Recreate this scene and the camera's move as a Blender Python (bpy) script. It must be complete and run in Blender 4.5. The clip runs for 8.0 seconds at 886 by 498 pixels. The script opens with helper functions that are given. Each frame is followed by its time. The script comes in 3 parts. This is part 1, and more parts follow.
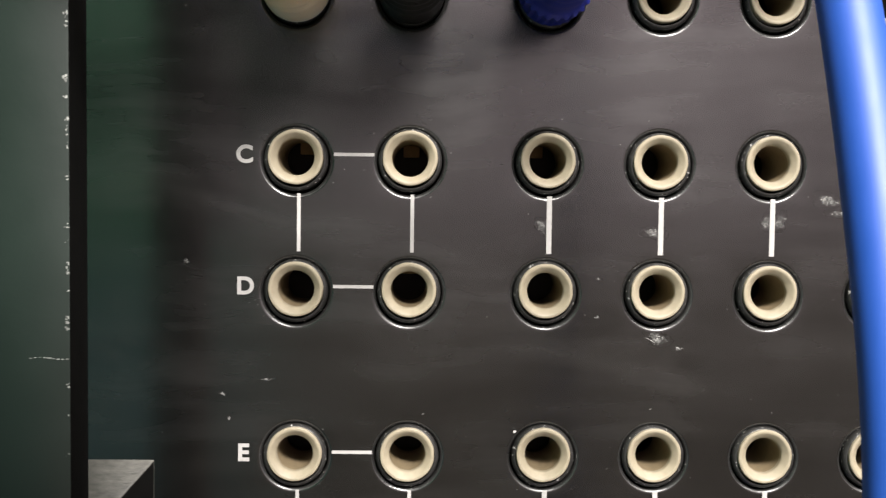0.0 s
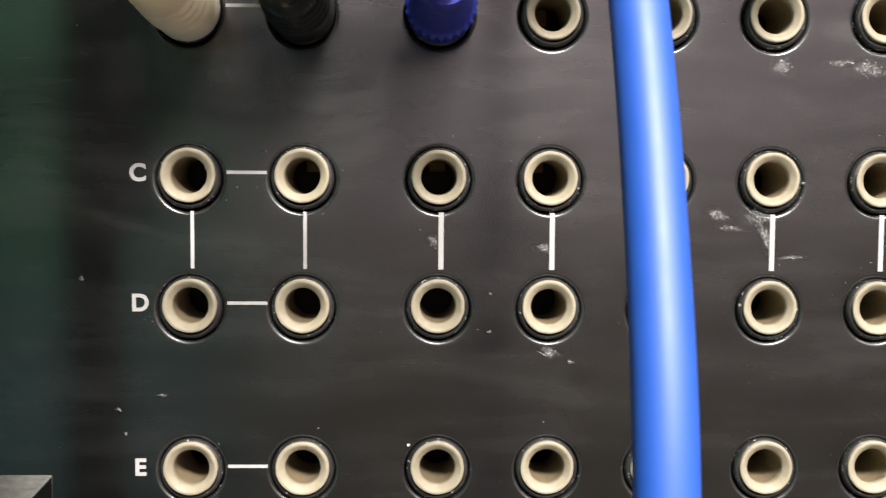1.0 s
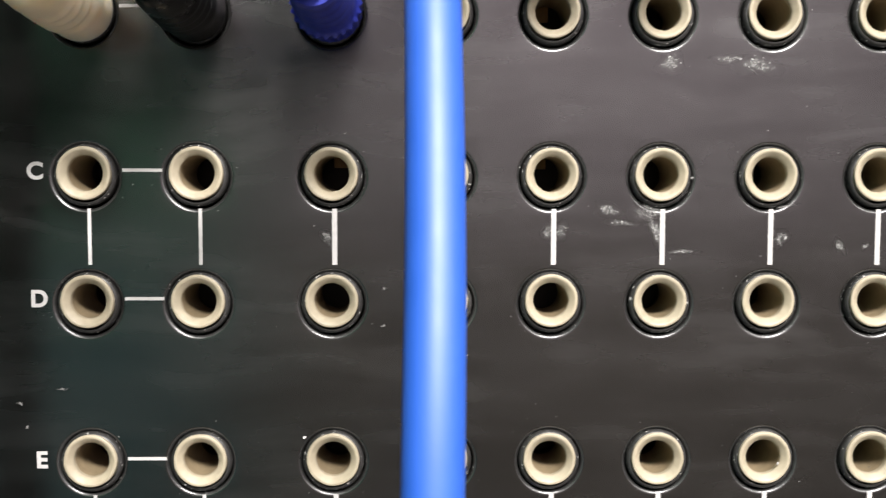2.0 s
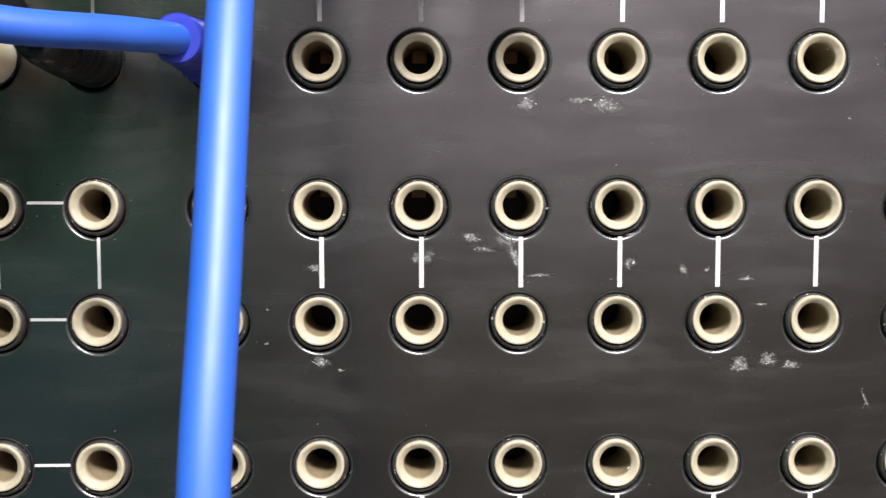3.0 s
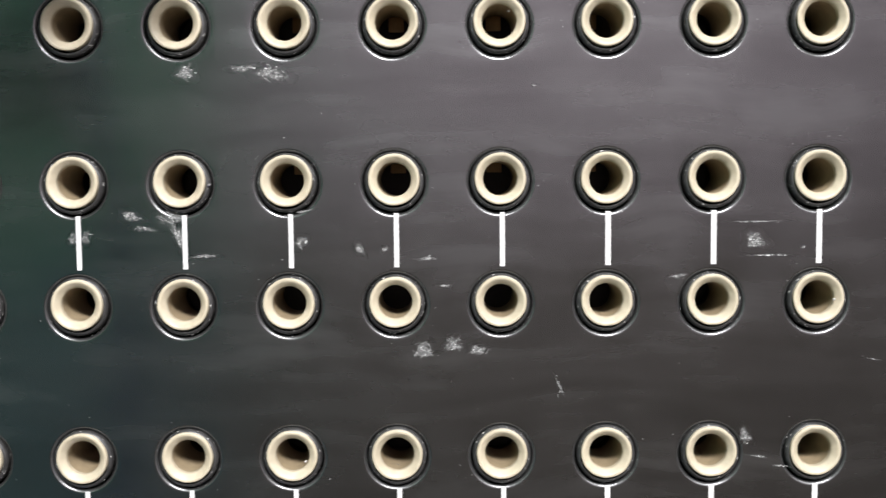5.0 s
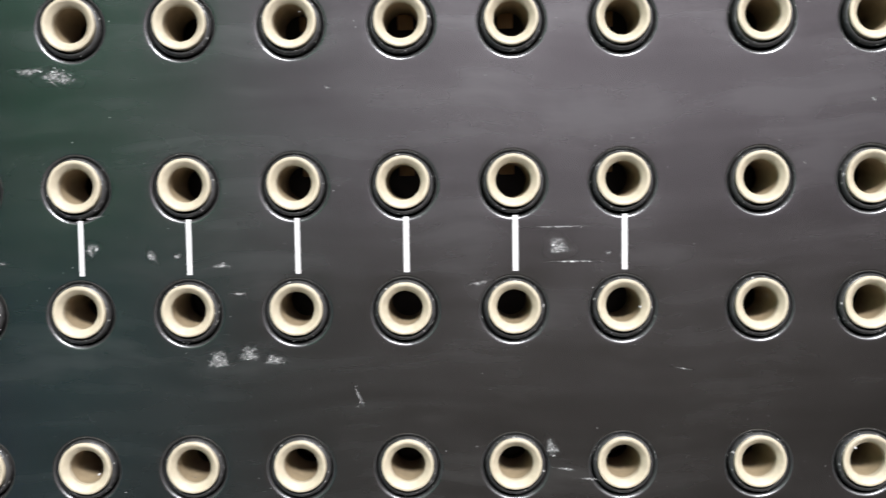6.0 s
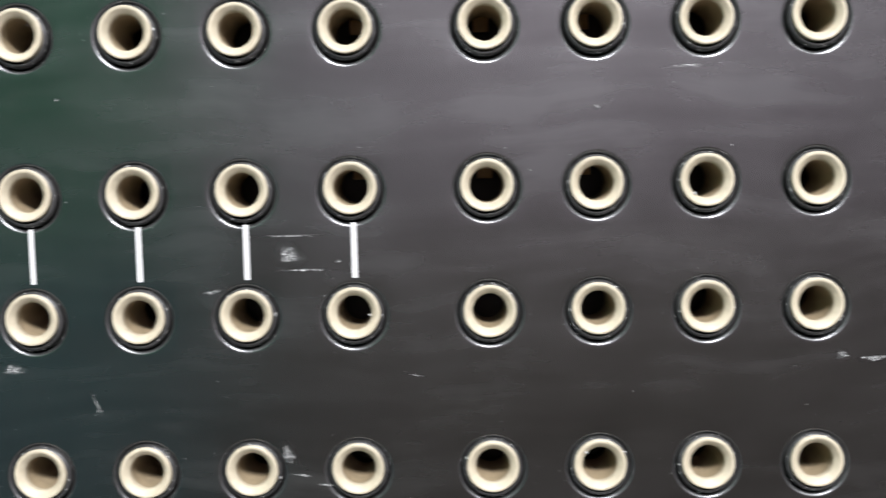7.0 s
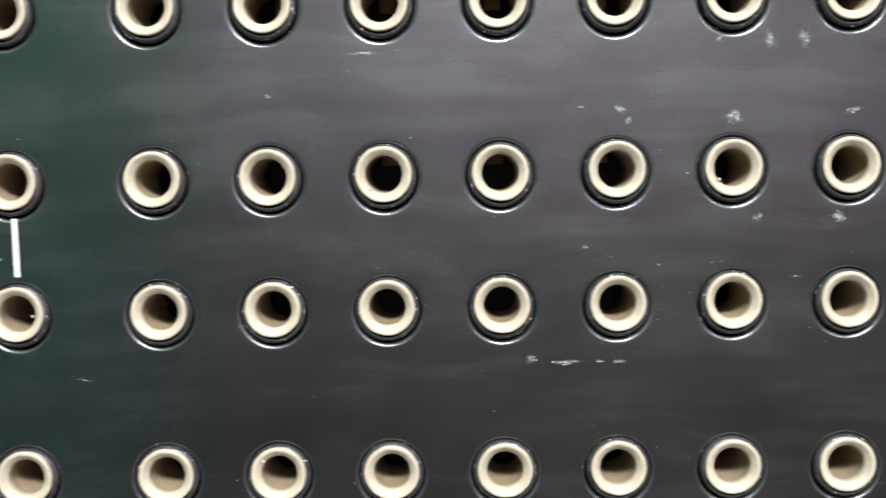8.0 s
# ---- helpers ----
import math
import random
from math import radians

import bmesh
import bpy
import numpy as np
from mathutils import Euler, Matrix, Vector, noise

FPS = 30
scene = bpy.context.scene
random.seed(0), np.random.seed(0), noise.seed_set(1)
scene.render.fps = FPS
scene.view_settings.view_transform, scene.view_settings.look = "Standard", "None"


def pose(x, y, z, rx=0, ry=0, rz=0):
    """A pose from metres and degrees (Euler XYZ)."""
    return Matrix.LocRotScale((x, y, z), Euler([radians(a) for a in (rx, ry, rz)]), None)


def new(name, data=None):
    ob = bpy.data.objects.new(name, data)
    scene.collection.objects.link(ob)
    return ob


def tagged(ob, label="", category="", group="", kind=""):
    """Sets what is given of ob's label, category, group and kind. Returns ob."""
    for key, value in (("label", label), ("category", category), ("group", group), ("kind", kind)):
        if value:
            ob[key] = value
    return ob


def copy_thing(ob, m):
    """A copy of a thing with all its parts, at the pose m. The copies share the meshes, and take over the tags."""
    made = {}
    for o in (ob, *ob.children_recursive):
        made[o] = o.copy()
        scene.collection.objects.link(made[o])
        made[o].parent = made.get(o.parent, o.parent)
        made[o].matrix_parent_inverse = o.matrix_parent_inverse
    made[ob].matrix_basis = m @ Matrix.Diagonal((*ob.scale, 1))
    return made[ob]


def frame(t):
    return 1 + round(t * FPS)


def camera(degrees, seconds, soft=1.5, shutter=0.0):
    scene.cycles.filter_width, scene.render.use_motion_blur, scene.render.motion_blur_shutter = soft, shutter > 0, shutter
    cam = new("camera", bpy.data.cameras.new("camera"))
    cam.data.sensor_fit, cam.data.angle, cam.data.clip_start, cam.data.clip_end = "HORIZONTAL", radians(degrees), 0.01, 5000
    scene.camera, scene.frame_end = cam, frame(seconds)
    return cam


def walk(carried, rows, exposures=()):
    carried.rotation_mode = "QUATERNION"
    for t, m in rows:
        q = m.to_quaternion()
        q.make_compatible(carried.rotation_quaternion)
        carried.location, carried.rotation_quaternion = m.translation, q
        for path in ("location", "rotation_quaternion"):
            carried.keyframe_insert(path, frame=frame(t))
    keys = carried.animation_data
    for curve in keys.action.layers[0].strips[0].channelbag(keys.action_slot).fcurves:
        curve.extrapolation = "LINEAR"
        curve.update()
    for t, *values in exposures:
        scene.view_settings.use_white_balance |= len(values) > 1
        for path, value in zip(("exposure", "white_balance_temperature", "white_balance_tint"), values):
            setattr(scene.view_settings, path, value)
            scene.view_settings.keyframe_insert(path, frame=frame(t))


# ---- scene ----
MM = 0.001
Z0 = 1.2                      # height of socket row C above the floor

# ---- camera ----
cam = camera(48.0, 8.0, soft=1.3, shutter=0.35)
ROWS = [  # seconds, x, y, z from socket row C, yaw, pitch, roll
    (0.0, -0.04099, -0.16787, -0.00706, -1.53, -2.74, 0.72),
    (0.5, -0.03361, -0.16811, -0.00455, -1.62, -3.09, 0.56),
    (1.0, -0.02318, -0.16984, -0.00238, -1.66, -3.32, 0.39),
    (1.2, -0.01957, -0.17056, -0.00317, -1.53, -3.44, 0.33),
    (2.3, 0.00395, -0.17603, 0.00205, -1.11, -4.26, 0.01),
    (2.5, 0.00924, -0.17978, 0.00474, -1.03, -4.47, -0.04),
    (3.0, 0.01951, -0.18984, 0.00492, -1.24, -3.99, -0.06),
    (3.5, 0.03250, -0.18540, 0.00005, -1.05, -3.84, -0.18),
    (4.0, 0.05395, -0.17998, -0.00060, -0.52, -4.10, -0.35),
    (4.2, 0.06162, -0.17890, -0.00038, -0.50, -4.11, -0.39),
    (5.3, 0.09383, -0.17862, 0.00054, -0.25, -4.17, -0.59),
    (5.5, 0.10204, -0.17756, 0.00057, -0.20, -4.18, -0.62),
    (6.0, 0.12290, -0.17358, 0.00028, 0.61, -3.97, -0.81),
    (6.5, 0.14387, -0.17293, 0.00175, 0.71, -4.30, -1.10),
    (7.0, 0.17173, -0.17431, 0.00247, 1.10, -4.43, -1.36),
    (7.5, 0.20339, -0.16857, 0.00228, 1.45, -5.01, -1.45),
    (8.0, 0.22621, -0.16421, 0.00191, 0.81, -5.01, -1.24),
]
walk(cam, [(t, pose(x, y, Z0 + z, 90 + pitch, 0, yaw) @ pose(0, 0, 0, 0, 0, roll)) for t, x, y, z, yaw, pitch, roll in ROWS],
     exposures=[(0.0, -0.16, 6850, 10), (1.0, -0.08, 6850, 10), (2.5, 0.04, 6600, 10), (5.5, 0.06, 6250, 10), (8.0, 0.06, 6050, 10)])

# ---- light ----
world = bpy.data.worlds.new("world")
world.use_nodes = True
world.node_tree.nodes["Background"].inputs[0].default_value = (0.6, 0.6, 0.65, 1)
world.node_tree.nodes["Background"].inputs[1].default_value = 0.05
scene.world = world
LAMPS = [(0.38, -1.68, 215.0), (2.05, -1.68, 60.0)]     # x, y, watts of each ceiling light
CEILING = 2.7


# ---- materials ----
def material(name, colour, rough=0.5, metal=0.0, vary=0.15, scale=600.0, stretch=(1, 1, 1), bump=0.0, bump_scale=3000.0,
             rough_vary=0.0, tint=None, coarse=None, spec=0.5, specks=0.0, islands=0.0):
    """Two scales of colour variation, roughness variation and fine relief, in object-independent coordinates."""
    m = bpy.data.materials.new(name)
    m.use_nodes = True
    t = m.node_tree
    b = t.nodes["Principled BSDF"]
    b.inputs["Metallic"].default_value = metal
    b.inputs["Specular IOR Level"].default_value = spec
    geo = t.nodes.new("ShaderNodeNewGeometry")
    mp = t.nodes.new("ShaderNodeVectorMath")
    mp.operation = "MULTIPLY"
    mp.inputs[1].default_value = stretch
    t.links.new(geo.outputs["Position"], mp.inputs[0])
    fine = t.nodes.new("ShaderNodeTexNoise")
    fine.inputs["Scale"].default_value, fine.inputs["Detail"].default_value = scale, 5
    big = t.nodes.new("ShaderNodeTexNoise")
    big.inputs["Scale"].default_value, big.inputs["Detail"].default_value = coarse or scale / 12, 3
    for n in (fine, big):
        t.links.new(mp.outputs[0], n.inputs["Vector"])
    add = t.nodes.new("ShaderNodeMath")
    add.operation = "ADD"
    t.links.new(fine.outputs[0], add.inputs[0])
    t.links.new(big.outputs[0], add.inputs[1])
    ramp = t.nodes.new("ShaderNodeMapRange")
    ramp.inputs[1].default_value, ramp.inputs[2].default_value = 0.6, 1.4
    t.links.new(add.outputs[0], ramp.inputs[0])
    mix = t.nodes.new("ShaderNodeMix")
    mix.data_type = "RGBA"
    second = tint or tuple(c * (1 + vary) for c in colour)
    mix.inputs[6].default_value = (*[c * (1 - vary) for c in colour], 1)
    mix.inputs[7].default_value = (*second, 1)
    t.links.new(ramp.outputs[0], mix.inputs[0])
    out = mix.outputs[2]
    if specks:                                  # small pale nicks
        sp = t.nodes.new("ShaderNodeTexNoise")
        sp.inputs["Scale"].default_value, sp.inputs["Detail"].default_value = 1500, 4
        t.links.new(geo.outputs["Position"], sp.inputs["Vector"])
        st = t.nodes.new("ShaderNodeMapRange")
        st.inputs[1].default_value, st.inputs[2].default_value = specks, specks + 0.03
        t.links.new(sp.outputs[0], st.inputs[0])
        mx = t.nodes.new("ShaderNodeMix")
        mx.data_type = "RGBA"
        mx.inputs[7].default_value = (0.4, 0.39, 0.37, 1)
        t.links.new(st.outputs[0], mx.inputs[0])
        t.links.new(out, mx.inputs[6])
        out = mx.outputs[2]
    if islands:                                 # every flake a little different
        hs = t.nodes.new("ShaderNodeHueSaturation")
        iv = t.nodes.new("ShaderNodeMapRange")
        iv.inputs[3].default_value, iv.inputs[4].default_value = 1 - islands, 1 + islands
        t.links.new(geo.outputs["Random Per Island"], iv.inputs[0])
        t.links.new(iv.outputs[0], hs.inputs["Value"])
        t.links.new(out, hs.inputs["Color"])
        out = hs.outputs[0]
    t.links.new(out, b.inputs["Base Color"])
    rr = t.nodes.new("ShaderNodeMapRange")
    rr.inputs[1].default_value, rr.inputs[2].default_value = 0.6, 1.4
    rr.inputs[3].default_value, rr.inputs[4].default_value = max(rough - rough_vary, 0.03), rough + rough_vary
    t.links.new(add.outputs[0], rr.inputs[0])
    t.links.new(rr.outputs[0], b.inputs["Roughness"])
    if bump:
        n = t.nodes.new("ShaderNodeTexNoise")
        n.inputs["Scale"].default_value, n.inputs["Detail"].default_value = bump_scale, 3
        t.links.new(mp.outputs[0], n.inputs["Vector"])
        bp = t.nodes.new("ShaderNodeBump")
        bp.inputs["Strength"].default_value, bp.inputs["Distance"].default_value = bump, 0.0001
        t.links.new(n.outputs[0], bp.inputs["Height"])
        t.links.new(bp.outputs[0], b.inputs["Normal"])
    return m


PANEL = material("panel_black", (0.0026, 0.0022, 0.0020), 0.24, spec=1.0, vary=0.5, scale=90, stretch=(0.55, 1, 1.1), bump=0.10, bump_scale=1900, rough_vary=0.06, coarse=16)
BEZEL = material("bezel_black", (0.024, 0.023, 0.022), 0.42, vary=0.5, scale=900, bump=0.7, bump_scale=1400, rough_vary=0.08, specks=0.655)
RIM = material("worn_rim", (0.02, 0.0195, 0.019), 0.33, vary=0.4, scale=900, bump=0.4, bump_scale=1800, rough_vary=0.08, spec=1.0)
CREAM = material("cream_plastic", (0.345, 0.298, 0.215), 0.50, vary=0.13, scale=900, bump=0.35, bump_scale=1100, rough_vary=0.08, coarse=90)
# the bore wall's cream, with the bore's shade put into a darker colour
BORE_SHADE = material("bore_shade", (0.215, 0.165, 0.10), 0.5, vary=0.2, scale=700, coarse=60)
BRASS = material("dull_brass", (0.60, 0.36, 0.15), 0.6, metal=0.0, vary=0.3)
CORE = material("black_core", (0.04, 0.028, 0.016), 0.6, vary=0.3)
WHITE = material("white_print", (0.455, 0.44, 0.43), 0.55, vary=0.10, scale=1500, coarse=120)
SCUFF = material("scuff_grey", (0.21, 0.206, 0.20), 0.7, vary=0.35, scale=4000, coarse=900, islands=0.85)
POWDER = material("chalky_rub", (0.23, 0.226, 0.218), 0.8, vary=0.4, scale=3000, coarse=700)
CABLE = material("blue_vinyl", (0.008, 0.082, 0.45), 0.56, spec=1.0, vary=0.05, scale=300, bump=0.05, bump_scale=900, rough_vary=0.04)
BLUE = material("blue_plug", (0.018, 0.030, 0.31), 0.40, vary=0.12, scale=500, bump=0.2, bump_scale=1200, rough_vary=0.06)
BLACK = material("black_plug", (0.0045, 0.0045, 0.0045), 0.32, vary=0.3, scale=700, bump=0.2, bump_scale=1200, rough_vary=0.08)
IVORY = material("ivory_plug", (0.82, 0.72, 0.55), 0.45, vary=0.07, scale=400, bump=0.15, bump_scale=1200, rough_vary=0.05)
GREEN = material("green_enamel", (0.0105, 0.0185, 0.0145), 0.45, vary=0.12, scale=120, bump=0.15, bump_scale=900, rough_vary=0.06, coarse=14)
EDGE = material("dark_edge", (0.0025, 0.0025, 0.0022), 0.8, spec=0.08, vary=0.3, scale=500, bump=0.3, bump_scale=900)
CHIP = material("bare_metal_chip", (0.30, 0.30, 0.285), 0.55, metal=0.3, vary=0.4, scale=3000, islands=0.7)
METAL = material("worn_grey_metal", (0.062, 0.059, 0.052), 0.5, metal=0.25, vary=0.75, scale=1100, stretch=(0.5, 1, 1.4), bump=0.6, bump_scale=2200, rough_vary=0.1)
WALL = material("grey_wall", (0.25, 0.213, 0.232), 0.85, vary=0.06, scale=20)
WALL_BROWN = material("brown_dado", (0.135, 0.118, 0.102), 0.75, vary=0.08, scale=20)
WALL_GREEN = material("green_wall", (0.010, 0.088, 0.042), 0.7, vary=0.08, scale=20)
WALL_BLUE = material("teal_wall", (0.030, 0.086, 0.090), 0.7, vary=0.08, scale=20)
FLOOR = material("floor_vinyl", (0.075, 0.068, 0.06), 0.5, vary=0.12, scale=25)
CEIL = material("ceiling_white", (0.12, 0.11, 0.125), 0.9, vary=0.04, scale=30)
HOUSING = material("lamp_housing", (0.8, 0.8, 0.8), 0.5, vary=0.03, scale=40)


def glow(name, strength):
    m = bpy.data.materials.new(name)
    m.use_nodes = True
    b = m.node_tree.nodes["Principled BSDF"]
    b.inputs["Base Color"].default_value = (0.8, 0.8, 0.8, 1)
    b.inputs["Emission Color"].default_value = (1.0, 0.97, 0.93, 1)
    b.inputs["Emission Strength"].default_value = strength
    return m


for m, weight, depth in ((IVORY, 0.9, 0.007), (CREAM, 0.12, 0.001)):                      # translucent plastics
    b = m.node_tree.nodes["Principled BSDF"]
    b.inputs["Subsurface Weight"].default_value = weight
    b.inputs["Subsurface Scale"].default_value = depth
    b.inputs["Subsurface Radius"].default_value = (1.0, 0.88, 0.68)


def smears(m, low, high):
    """Wiped, mostly level smears that change how sharp the lacquer's gloss is."""
    t = m.node_tree
    b = t.nodes["Principled BSDF"]
    geo = t.nodes.new("ShaderNodeNewGeometry")
    warp = t.nodes.new("ShaderNodeTexNoise")
    warp.inputs["Scale"].default_value = 25
    t.links.new(geo.outputs["Position"], warp.inputs["Vector"])
    sc = t.nodes.new("ShaderNodeVectorMath")
    sc.operation = "MULTIPLY_ADD"
    sc.inputs[1].default_value = (0.012, 0.012, 0.012)
    t.links.new(warp.outputs["Color"], sc.inputs[0])
    t.links.new(geo.outputs["Position"], sc.inputs[2])
    total = None
    for stretch, scale in (((0.30, 1, 1.3), 110), ((0.12, 1, 1.3), 200), ((1, 1, 1), 45)):
        mp = t.nodes.new("ShaderNodeVectorMath")
        mp.operation = "MULTIPLY"
        mp.inputs[1].default_value = stretch
        t.links.new(sc.outputs[0], mp.inputs[0])
        n = t.nodes.new("ShaderNodeTexNoise")
        n.inputs["Scale"].default_value, n.inputs["Detail"].default_value = scale, 4
        t.links.new(mp.outputs[0], n.inputs["Vector"])
        if total:
            a = t.nodes.new("ShaderNodeMath")
            a.operation = "ADD"
            t.links.new(total, a.inputs[0])
            t.links.new(n.outputs[0], a.inputs[1])
            total = a.outputs[0]
        else:
            total = n.outputs[0]
    dust = t.nodes.new("ShaderNodeTexNoise")                # dry, dusty rub marks
    dust.inputs["Scale"].default_value, dust.inputs["Detail"].default_value, dust.inputs["Roughness"].default_value = 95, 9, 0.68
    flat = t.nodes.new("ShaderNodeVectorMath")
    flat.operation = "MULTIPLY"
    flat.inputs[1].default_value = (0.28, 1, 1.1)
    t.links.new(sc.outputs[0], flat.inputs[0])
    t.links.new(flat.outputs[0], dust.inputs["Vector"])
    amount = t.nodes.new("ShaderNodeMapRange")
    amount.inputs[1].default_value, amount.inputs[2].default_value = 0.54, 0.80
    t.links.new(dust.outputs[0], amount.inputs[0])
    mix = t.nodes.new("ShaderNodeMix")
    mix.data_type = "RGBA"
    mix.inputs[7].default_value = (0.013, 0.0122, 0.0114, 1)
    t.links.new(amount.outputs[0], mix.inputs[0])
    t.links.new(b.inputs["Base Color"].links[0].from_socket, mix.inputs[6])
    t.links.new(mix.outputs[2], b.inputs["Base Color"])
    for socket, lo, hi in (("Coat Roughness", low, high), ("Coat Weight", 0.36, 0.98)):
        mr = t.nodes.new("ShaderNodeMapRange")
        mr.inputs[1].default_value, mr.inputs[2].default_value = 1.22, 1.78
        mr.inputs[3].default_value, mr.inputs[4].default_value = lo, hi
        t.links.new(total, mr.inputs[0])
        t.links.new(mr.outputs[0], b.inputs[socket])


def thin_out(m):
    """Lets a chalky patch break up into grains and fade towards its rim."""
    t = m.node_tree
    geo = t.nodes.new("ShaderNodeNewGeometry")
    grain = t.nodes.new("ShaderNodeTexNoise")
    grain.inputs["Scale"].default_value, grain.inputs["Detail"].default_value, grain.inputs["Roughness"].default_value = 1500, 5, 0.7
    t.links.new(geo.outputs["Position"], grain.inputs["Vector"])
    cover = t.nodes.new("ShaderNodeAttribute")
    cover.attribute_name = "cover"
    total = t.nodes.new("ShaderNodeMath")
    total.operation = "MULTIPLY_ADD"
    total.inputs[1].default_value = 0.42
    t.links.new(cover.outputs["Fac"], total.inputs[0])
    t.links.new(grain.outputs[0], total.inputs[2])
    amount = t.nodes.new("ShaderNodeMapRange")
    amount.inputs[1].default_value, amount.inputs[2].default_value, amount.inputs[4].default_value = 0.77, 1.05, 0.9
    t.links.new(total.outputs[0], amount.inputs[0])
    t.links.new(amount.outputs[0], t.nodes["Principled BSDF"].inputs["Alpha"])


thin_out(POWDER)
smears(PANEL, 0.11, 0.34)
DIFFUSER = glow("lamp_diffuser", 3.0)


# ---- mesh helpers ----
def finish(name, bm, mat, parent=None, label="", smooth=True, crisp=38):
    bmesh.ops.recalc_face_normals(bm, faces=bm.faces)
    me = bpy.data.meshes.new(name)
    bm.to_mesh(me)
    bm.free()
    for mt in (mat if isinstance(mat, (list, tuple)) else [mat]):
        me.materials.append(mt)
    if smooth:
        me.shade_smooth()
        me.set_sharp_from_angle(angle=radians(crisp))
    ob = new(name, me)
    if parent:
        ob.parent = parent
    if label:
        ob["label"] = label
    return ob


def part(name, bm, mat, parent, label="", smooth=True, crisp=38):
    return finish(name, bm, mat, parent, label, smooth, crisp)


def thing(name, place, label, category, group="", kind=""):
    ob = new(name)
    ob.empty_display_size = 0.005
    ob.matrix_basis = place
    return tagged(ob, label, category, group, kind)


def box(bm, x0, x1, y0, y1, z0, z1, bevel=0.0, segments=2):
    r = bmesh.ops.create_cube(bm, size=1, matrix=Matrix.LocRotScale(((x0 + x1) / 2, (y0 + y1) / 2, (z0 + z1) / 2), None, (x1 - x0, y1 - y0, z1 - z0)))
    if bevel:
        edges = list({e for v in r["verts"] for e in v.link_edges})
        bmesh.ops.bevel(bm, geom=edges, offset=bevel, segments=segments, affect="EDGES", profile=0.5)
    return bm


def lathe(bm, profile, n=48, close=False, ribs=None, wobble=0.0, seed=0):
    """Turns (radius, height) rows, in mm, round the axis that points out of the panel (-y). ribs: (from, to, count, depth)."""
    rows = []
    for r, h in profile:
        ring = []
        for i in range(n):
            a = 2 * math.pi * i / n
            rr = r
            if ribs and ribs[0] <= h <= ribs[1]:
                rr += ribs[3] * (0.5 + 0.5 * math.cos(a * ribs[2]))
            if wobble:
                rr += wobble * noise.noise(Vector((math.cos(a) * 3 + seed, math.sin(a) * 3, h)))
            ring.append(bm.verts.new((rr * MM * math.cos(a), -h * MM, rr * MM * math.sin(a))))
        rows.append(ring)
    for a, b in zip(rows, rows[1:]):
        for i in range(n):
            bm.faces.new((a[i], a[(i + 1) % n], b[(i + 1) % n], b[i]))
    if close:
        bm.faces.new(rows[0])
        bm.faces.new(rows[-1])
    return bm


def tube(bm, points, radius, n=24, steps=10):
    """A round cable along a smooth line through the points (mm)."""
    p = [Vector(q) for q in points]
    p = [2 * p[0] - p[1]] + p + [2 * p[-1] - p[-2]]
    line = []
    for i in range(1, len(p) - 2):
        for k in range(steps):
            t = k / steps
            a, b, c, d = p[i - 1:i + 3]
            line.append(0.5 * (2 * b + (c - a) * t + (2 * a - 5 * b + 4 * c - d) * t * t + (3 * b - a - 3 * c + d) * t ** 3))
    line.append(p[-2])
    side = None
    rows = []
    for i, q in enumerate(line):
        d = (line[min(i + 1, len(line) - 1)] - line[max(i - 1, 0)]).normalized()
        if side is None:
            side = d.orthogonal().normalized()
        side = (side - d * side.dot(d)).normalized()
        up = d.cross(side)
        rows.append([bm.verts.new((q + radius * (math.cos(2 * math.pi * k / n) * side + math.sin(2 * math.pi * k / n) * up)) * MM) for k in range(n)])
    for a, b in zip(rows, rows[1:]):
        for i in range(n):
            bm.faces.new((a[i], a[(i + 1) % n], b[(i + 1) % n], b[i]))
    bm.faces.new(rows[0])
    bm.faces.new(rows[-1])
    return bm


# ---- socket grid ----
PITCH = 19.05
COLUMNS = [PITCH * (c - 4) - (23.16 - PITCH) * (c <= 2) + (23.96 - PITCH) * (c >= 13) for c in range(1, 20)]
ROW = {"A": 49.9, "B": 27.85, "C": 0.0, "D": -22.03, "E": -49.98}
PLUGGED = {("B", 1), ("B", 2), ("B", 3)} | {("A", c) for c in range(1, 7)}


def at(x, h, z):
    """A pose on the panel: x and z in mm from the grid's origin, h mm in front of the panel."""
    return pose(x * MM, -h * MM, Z0 + z * MM)


